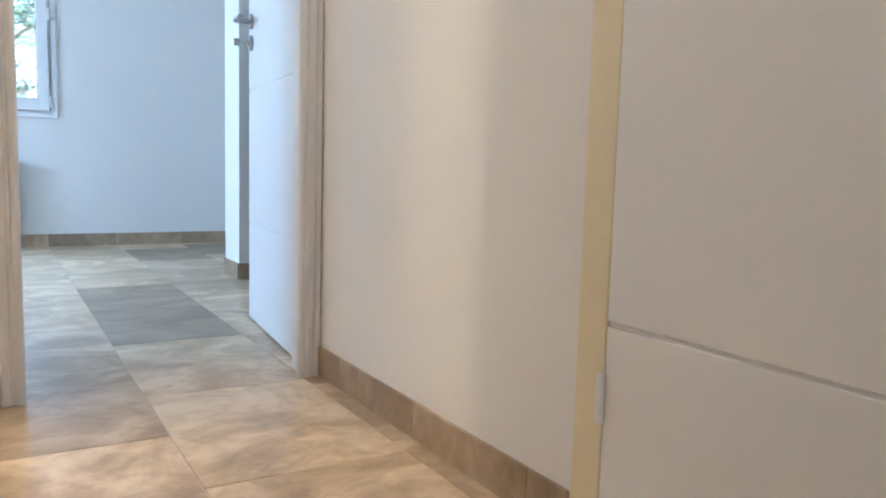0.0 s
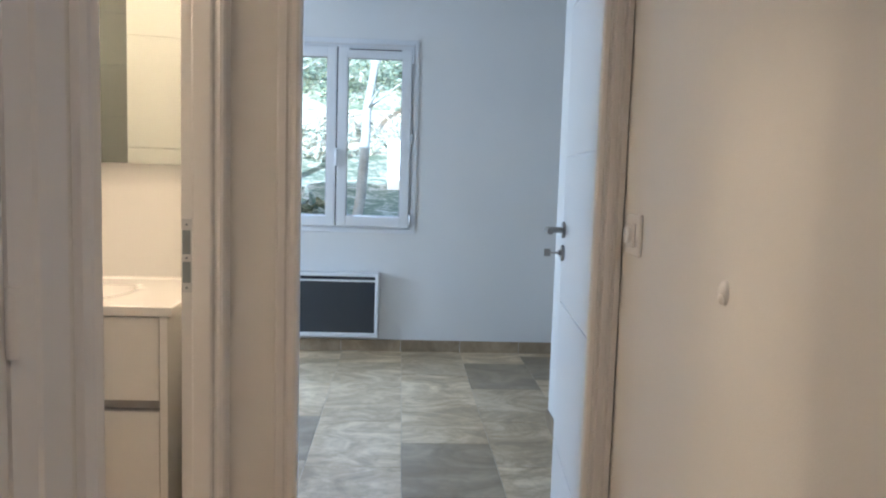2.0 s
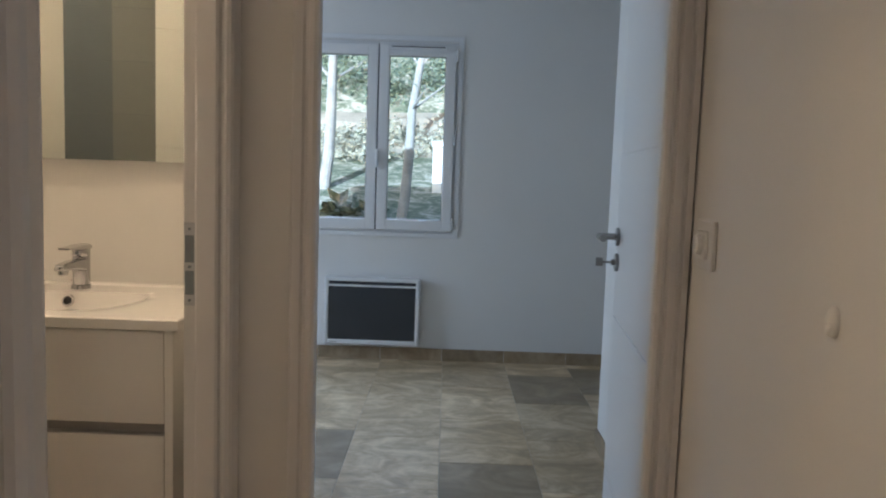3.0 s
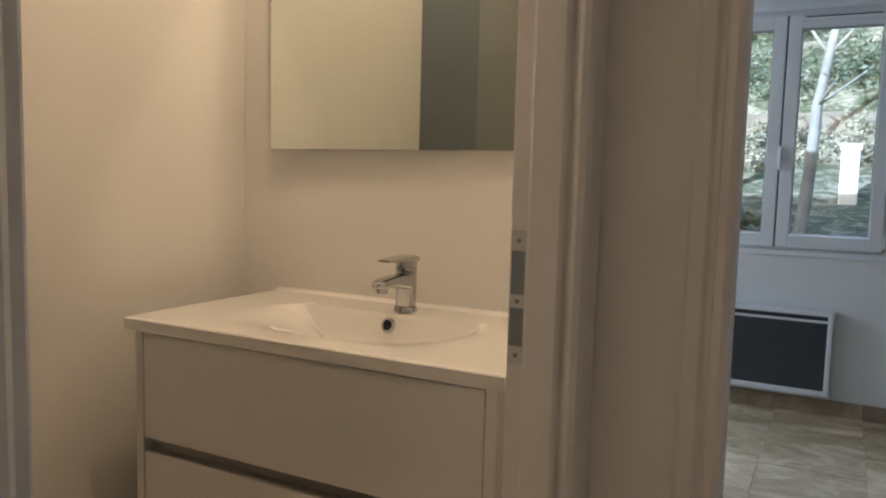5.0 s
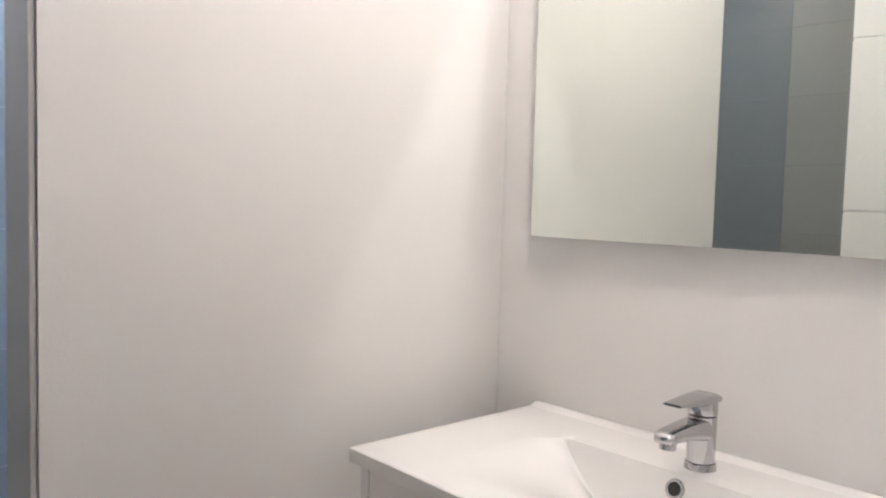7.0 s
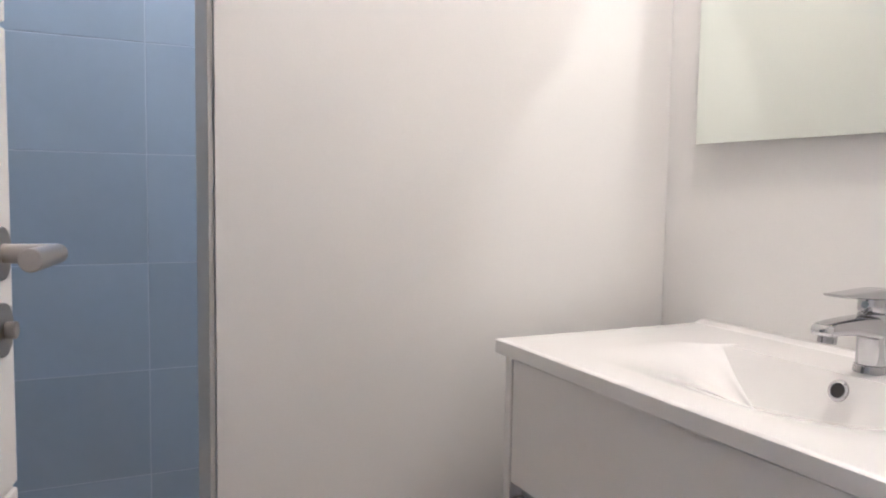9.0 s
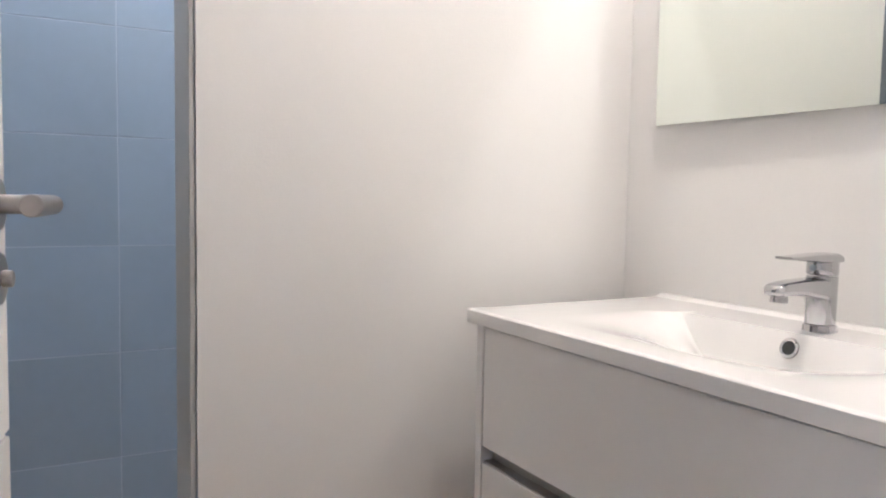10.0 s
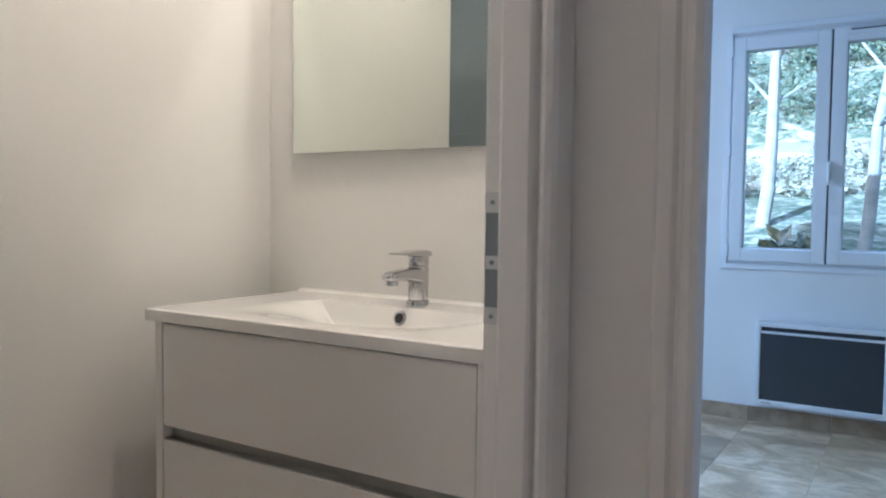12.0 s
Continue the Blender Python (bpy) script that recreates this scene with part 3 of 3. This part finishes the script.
bmesh.ops.create_uvsphere(b, u_segments=24, v_segments=14, radius=1.0, matrix=Matrix.Translation((XR - 0.001, -0.587, 1.055)) @ Matrix.Diagonal((0.010, 0.012, 0.019, 1)))
bmesh.ops.create_uvsphere(b, u_segments=20, v_segments=12, radius=1.0, matrix=Matrix.Translation((XR - 0.007, -0.590, 1.047)) @ Matrix.Diagonal((0.006, 0.006, 0.009, 1)))
solid("wall_hook", b, PLASTIC, "small white plastic hook stuck to the wall", "hook", smooth=True)

# ---- bedroom: window ----
WX0, WX1, WZ0, WZ1 = -0.549, 0.486, 0.803, 2.068
win = thing("window_1", "closed white plastic double casement window with dark gasket lines", "window", kind="structure")
b = one(WX0, WX0 + 0.030, YB - 0.012, YB, WZ0, WZ1, 0.002)
box(b, WX1 - 0.030, WX1, YB - 0.012, YB, WZ0, WZ1, 0.002)
box(b, WX0 + 0.030, WX1 - 0.030, YB - 0.012, YB, WZ0, WZ0 + 0.028, 0.002)
box(b, WX0 + 0.030, WX1 - 0.030, YB - 0.012, YB, WZ1 - 0.030, WZ1, 0.002)
part("casing", b, PVC, win)
b = one(WX0 + 0.0195, WX0 + 0.052, YB + 0.001, YB + 0.07, 0.831, 2.029, 0.002)
box(b, WX1 - 0.052, WX1 - 0.017, YB + 0.001, YB + 0.07, 0.831, 2.029, 0.002)
box(b, WX0 + 0.052, WX1 - 0.052, YB + 0.001, YB + 0.07, 0.831, 0.852, 0.002)
box(b, WX0 + 0.052, WX1 - 0.052, YB + 0.001, YB + 0.07, 2.006, 2.029, 0.002)
part("window_frame", b, PVC, win)


def casement(x0, x1, z0, z1):
    """One sash, its stiles, rails, gasket and pane."""
    y0, y1 = YB - 0.024, YB + 0.036
    sx, sz = 0.062, 0.068
    b = one(x0, x0 + sx, y0, y1, z0, z1, 0.004)
    box(b, x1 - sx, x1, y0, y1, z0, z1, 0.004)
    box(b, x0 + sx - 0.001, x1 - sx + 0.001, y0 + 0.0005, y1, z0, z0 + sz, 0.004)
    box(b, x0 + sx - 0.001, x1 - sx + 0.001, y0 + 0.0005, y1, z1 - sz, z1, 0.004)
    s = part("sash", b, PVC, win)
    b = one(x0 + sx - 0.001, x0 + sx + 0.005, y0 + 0.014, y1 - 0.01, z0 + sz, z1 - sz)
    box(b, x1 - sx - 0.005, x1 - sx + 0.001, y0 + 0.014, y1 - 0.01, z0 + sz, z1 - sz)
    box(b, x0 + sx, x1 - sx, y0 + 0.014, y1 - 0.01, z0 + sz - 0.001, z0 + sz + 0.005)
    box(b, x0 + sx, x1 - sx, y0 + 0.014, y1 - 0.01, z1 - sz - 0.005, z1 - sz + 0.001)
    part("gasket", b, ALU, s)
    g = part("pane", one(x0 + sx - 0.004, x1 - sx + 0.004, YB + 0.004, YB + 0.010, z0 + sz - 0.004, z1 - sz + 0.004), GLASS, s, "clear glass pane", smooth=False)
    g.visible_shadow = False
    return s


casement(-0.507, -0.048, 0.846, 2.012)
right_sash = casement(-0.040, 0.440, 0.846, 2.012)
part("gap_seal", one(-0.048, -0.040, YB - 0.008, YB + 0.03, 0.846, 2.012), RUBBER, win)
b = one(-0.052, -0.030, YB - 0.034, YB - 0.024, 1.27, 1.36, 0.003)
box(b, -0.048, -0.034, YB - 0.055, YB - 0.034, 1.24, 1.345, 0.004)
part("handle", b, PVC, right_sash, "white window handle")
b = one(0.02, 0.385, YB - 0.038, YB - 0.024, 1.975, 2.000, 0.004)
vent = part("trickle_vent", b, PVC, right_sash)
# dark bar on the vent face, its colour standing for the slot's shade
part("vent_slot", one(0.035, 0.37, YB - 0.0395, YB - 0.0375, 1.992, 1.998), RUBBER, vent, smooth=False)
for z in (0.90, 1.43, 1.95):
    for x in (-0.515, 0.449):
        part("hinge", tube(bmesh.new(), (x, YB - 0.02, z - 0.032), (x, YB - 0.02, z + 0.032), 0.008, n=14, bevel=0.001), PVC, win)

# ---- bedroom: heater ----
heater = thing("wall_heater", "white-framed electric wall heater with dark glass front", "heater")
HX0, HX1, HZ0, HZ1, HY = -0.350, 0.258, 0.108, 0.539, YB - 0.085
b = one(HX0, HX0 + 0.026, HY, YB - 0.015, HZ0, HZ1, 0.006)
box(b, HX1 - 0.026, HX1, HY, YB - 0.015, HZ0, HZ1, 0.006)
box(b, HX0 + 0.02, HX1 - 0.02, HY + 0.001, YB - 0.015, HZ0, HZ0 + 0.030, 0.005)
box(b, HX0 + 0.02, HX1 - 0.02, HY + 0.001, YB - 0.015, HZ1 - 0.024, HZ1, 0.005)
box(b, HX0 + 0.02, HX1 - 0.02, HY + 0.002, HY + 0.02, HZ1 - 0.058, HZ1 - 0.046, 0.003)
part("casing", b, PVC, heater)
part("front_glass", one(HX0 + 0.024, HX1 - 0.024, HY + 0.006, HY + 0.020, HZ0 + 0.028, HZ1 - 0.054), HEATER, heater, "dark grey glass front", smooth=False)
part("air_slot", one(HX0 + 0.024, HX1 - 0.024, HY + 0.022, HY + 0.030, HZ1 - 0.050, HZ1 - 0.020), HEATER, heater, smooth=False)
part("badge", one(HX0 + 0.035, HX0 + 0.085, HY - 0.0005, HY + 0.002, HZ0 + 0.012, HZ0 + 0.018), ALU, heater, smooth=False)
for x in (-0.30, 0.16):
    part("bracket", one(x, x + 0.04, YB - 0.015, YB, 0.16, 0.48), ALU, heater)

# ---- outside ----
def land(x, y):
    d = y - 4.2
    return -0.30 + 0.25 * d + 0.35 * max(0.0, d - 7.4) + 0.06 * noise.noise((x * 0.5, y * 0.5, 3.0))


b = bmesh.new()
gx = [-400, -120, -40] + [-20 + i * 0.8 for i in range(51)] + [40, 120, 400]
gy = [3.75 + i * 0.4 for i in range(56)] + [30, 45, 90, 400]
rows = [[b.verts.new((x, y, min(land(x, y), 7.0 + 0.01 * y))) for x in gx] for y in gy]
for i in range(len(gy) - 1):
    for j in range(len(gx) - 1):
        b.faces.new((rows[i][j], rows[i][j + 1], rows[i + 1][j + 1], rows[i + 1][j]))
solid("ground", b, GRASS, "sunlit grassy garden rising to a bank", "ground", kind="structure", smooth=True)
b = bmesh.new()
strip_y = [11.3 + 0.2 * i for i in range(9)]
strip_x = [-9 + 0.45 * i for i in range(41)]
rows = [[b.verts.new((x, y + 0.35 * noise.noise((x * 0.6, i * 0.4, 8.0)), land(x, y) + 0.05 * math.sin(math.pi * i / 8) + 0.03 * noise.noise((x * 2, y * 2, 1.0)))) for x in strip_x] for i, y in enumerate(strip_y)]
for i in range(8):
    for j in range(40):
        b.faces.new((rows[i][j], rows[i][j + 1], rows[i + 1][j + 1], rows[i + 1][j]))
solid("earth_bank", b, EARTH, "pale bare earth along the foot of the garden bank", "bank", kind="stuff", smooth=True)


def leaves(name, centers, count, size, label, mat=LEAF, seed=1):
    """Many small folded leaves scattered in uneven clumps."""
    r = random.Random(seed)
    verts, faces = [], []
    for _ in range(count):
        c, s = r.choice(centers)
        v = Vector((r.gauss(0, 1), r.gauss(0, 1), r.gauss(0, 1)))
        v = v.normalized() * (r.random() ** 0.45)
        p = Vector(c) + Vector((v.x * s[0], v.y * s[1], v.z * s[2]))
        q = Euler((r.uniform(-1, 1), r.uniform(-1, 1), r.uniform(0, 6.3))).to_matrix()
        l = size * r.uniform(0.6, 1.4)
        k = len(verts)
        for c2 in ((0, 0, 0), (l * 0.3, l * 0.5, l * 0.08), (0, l, 0), (-l * 0.3, l * 0.5, l * 0.08)):
            verts.append(p + q @ Vector(c2))
        faces.append((k, k + 1, k + 2))
        faces.append((k, k + 2, k + 3))
    data = bpy.data.meshes.new(name)
    data.from_pydata([tuple(v) for v in verts], [], faces)
    data.materials.append(mat)
    return data


rng = random.Random(11)
for i in range(30):
    x, y = -6.0 + (i % 15) * 0.85 + rng.uniform(-0.4, 0.4), rng.uniform(12.6, 14.2) + 2.6 * (i // 15)
    z = land(x, y)
    cs = [((x + rng.uniform(-0.5, 0.5), y + rng.uniform(-0.4, 0.4), z + rng.uniform(0.15, 0.8)), (rng.uniform(0.25, 0.5),) * 3) for _ in range(7)]
    solid("bush", bmesh.new(), LEAF, "low grey-green shrub on the sunny bank", "shrub", "shrubs on the bank").data = leaves("bush", cs, 1300, 0.075, "", seed=20 + i)

for i in range(22):
    x, y = -4.4 + (i % 11) * 0.72 + rng.uniform(-0.3, 0.3), rng.uniform(10.6, 11.2) + 0.9 * (i // 11)
    z = land(x, y)
    cs = [((x + rng.uniform(-0.35, 0.35), y + rng.uniform(-0.3, 0.3), z + rng.uniform(0.05, 0.35)), (rng.uniform(0.12, 0.28),) * 3) for _ in range(6)]
    solid("bush", bmesh.new(), PALE_LEAF, "low pale shrub with dry leaves on the bank", "shrub", "shrubs on the bank").data = leaves("bush", cs, 520, 0.07, "", PALE_LEAF, seed=90 + i)


def tree(x, y, lean, height, r0, seed):
    r = random.Random(seed)
    ob = thing("tree", "slim garden tree with pale trunk and thin crown", "tree", "garden trees", m=pose(0, 0, 0))
    b = bmesh.new()
    p, w = Vector((x, y, land(x, y) - 0.1)), Vector((lean, 0.05, 1)).normalized()
    tips = []
    n = 9
    for i in range(n):
        q = p + w * (height / n)
        tube(b, p, q, r0 * (1 - 0.8 * i / n), r0 * (1 - 0.8 * (i + 1) / n), 12)
        if i > 1:
            for _ in range(2):
                tip = q + Vector((r.uniform(-1, 1), r.uniform(-0.8, 0.8), r.uniform(0.3, 1.1))) * (0.30 * height / 2)
                tube(b, q, tip, r0 * 0.35 * (1 - 0.8 * i / n), 0.006, 7)
                tips.append((tuple(tip), (0.45, 0.45, 0.35)))
        p = q
        w = (w + Vector((r.uniform(-0.12, 0.12), r.uniform(-0.1, 0.1), 0))).normalized()
    part("trunk", b, BARK, ob, "pale grey trunk with thin limbs")
    c = new("crown", leaves("crown", tips, 260, 0.075, "", seed=seed))
    c.parent = ob
    tagged(c, "sparse green leaves")


tree(-0.16, 7.6, 0.13, 4.6, 0.07, 3)
tree(-1.35, 9.3, 0.12, 4.8, 0.09, 4)
tree(1.9, 11.4, -0.08, 5.2, 0.10, 6)
tree(-3.0, 12.5, 0.05, 5.4, 0.11, 8)
b = one(0.19, 0.39, 9.22, 9.42, land(0.3, 9.3) - 0.1, land(0.3, 9.3) + 0.62, 0.02)
box(b, 0.17, 0.41, 9.20, 9.44, land(0.3, 9.3) + 0.62, land(0.3, 9.3) + 0.70, 0.02)
solid("garden_post", b, RENDERED, "white painted masonry post in the garden", "post", smooth=True)
tuft = [((-0.72 + 0.2 * math.sin(i * 2.1), 7.6 + 0.12 * math.cos(i * 3.3), land(-0.7, 7.6) + 0.12), (0.12, 0.12, 0.16)) for i in range(5)]
solid("grass_tuft", bmesh.new(), LEAF, "pale tuft of long grass in the lawn", "grass", kind="stuff").data = leaves("grass_tuft", tuft, 220, 0.22, "", GRASS, 9)

# ---- floor tiles ----
TW, TL = 0.4, 0.578
base = {}


def floor_tile(x0, x1, y0, y1, parent, mat):
    w, l = round(x1 - x0, 4), round(y1 - y0, 4)
    key = (w, l, mat.name)
    if key not in base:
        base[key] = mesh("floor_tile", one(-w / 2 + 0.0013, w / 2 - 0.0013, -l / 2 + 0.0013, l / 2 - 0.0013, -0.010, 0.0, 0.0008), mat)
    ob = new("floor_tile", base[key])
    ob.location = ((x0 + x1) / 2, (y0 + y1) / 2, 0)
    ob.parent = parent


paving = thing("paving", "honed beige limestone floor tiles in staggered rows", "floor tiles", kind="structure")
rng = random.Random(4)
for i in range(-8, 7):
    x0 = 0.417 + TW * i
    start = {0: 0.5, -1: 0.215, 1: 0.228, 2: 0.44}.get(i, 0.1 + 0.19 * (i % 3))
    for j in range(-11, 7):
        y0 = start + TL * j
        y1 = y0 + TL
        if y0 > YB or y1 < -5.0 or x0 > 2.2:
            continue
        if x0 < -1.9 and y1 < 0.6:
            continue
        dark = (i, j) in ((0, 0), (0, 1), (1, 4), (2, 4), (-2, 2), (-3, 4))
        mat = STONE_DARK if dark else STONE
        floor_tile(x0, x0 + TW, y0, min(y1, YB - 0.001), paving, mat)

# ---- shower tiles ----
b = one(-1.7195, -1.7073, -1.19, YM - 0.002, 0.0, H - 0.002)
tiled = solid("shower_wall", b, GROUT, "glazed blue tiles with pale joints in the shower", "wall tiles", kind="structure")
base_tile = {}
for row in range(10):
    z0, z1 = 0.2 + 0.2485 * (row - 1) + 0.003, 0.2 + 0.2485 * row + 0.003
    z0, z1 = max(z0, 0.002), min(z1, H - 0.004)
    for k in range(-3, 3):
        y0, y1 = max(-0.36 + 0.5 * k, -1.19), min(-0.36 + 0.5 * (k + 1), YM - 0.004)
        if y1 - y0 < 0.02:
            continue
        key = (round(y1 - y0, 4), round(z1 - z0, 4))
        if key not in base_tile:
            base_tile[key] = mesh("wall_tile", one(-0.003, 0.005, -key[0] / 2 + 0.001, key[0] / 2 - 0.001, -key[1] / 2 + 0.001, key[1] / 2 - 0.001, 0.0008), BLUE)
        t = new("wall_tile", base_tile[key])
        t.location = (-1.7115, (y0 + y1) / 2, (z0 + z1) / 2)
        t.parent = tiled
b = one(-1.710, -0.880, -1.1995, -1.1873, 0.0, H - 0.002)
tiled = solid("shower_wall", b, END_GROUT, "tiles at the shower end, some darkened for shade, some pale grey", "wall tiles", kind="structure")
for x0, x1, mat in ((-1.706, -1.142, SHADED_TILE), (-1.140, -0.882, PALE_TILE)):
    for row in range(10):
        z0, z1 = max(0.2 + 0.2485 * (row - 1) + 0.003, 0.002), min(0.2 + 0.2485 * row + 0.003, H - 0.004)
        key = (mat.name, round(z1 - z0, 4))
        if key not in base_tile:
            w = (x1 - x0) / 2
            base_tile[key] = mesh("wall_tile", one(-w, w, -0.003, 0.005, -key[1] / 2 + 0.0008, key[1] / 2 - 0.0008, 0.0008), mat)
        t = new("wall_tile", base_tile[key])
        t.location = ((x0 + x1) / 2, -1.1915, (z0 + z1) / 2)
        t.parent = tiled
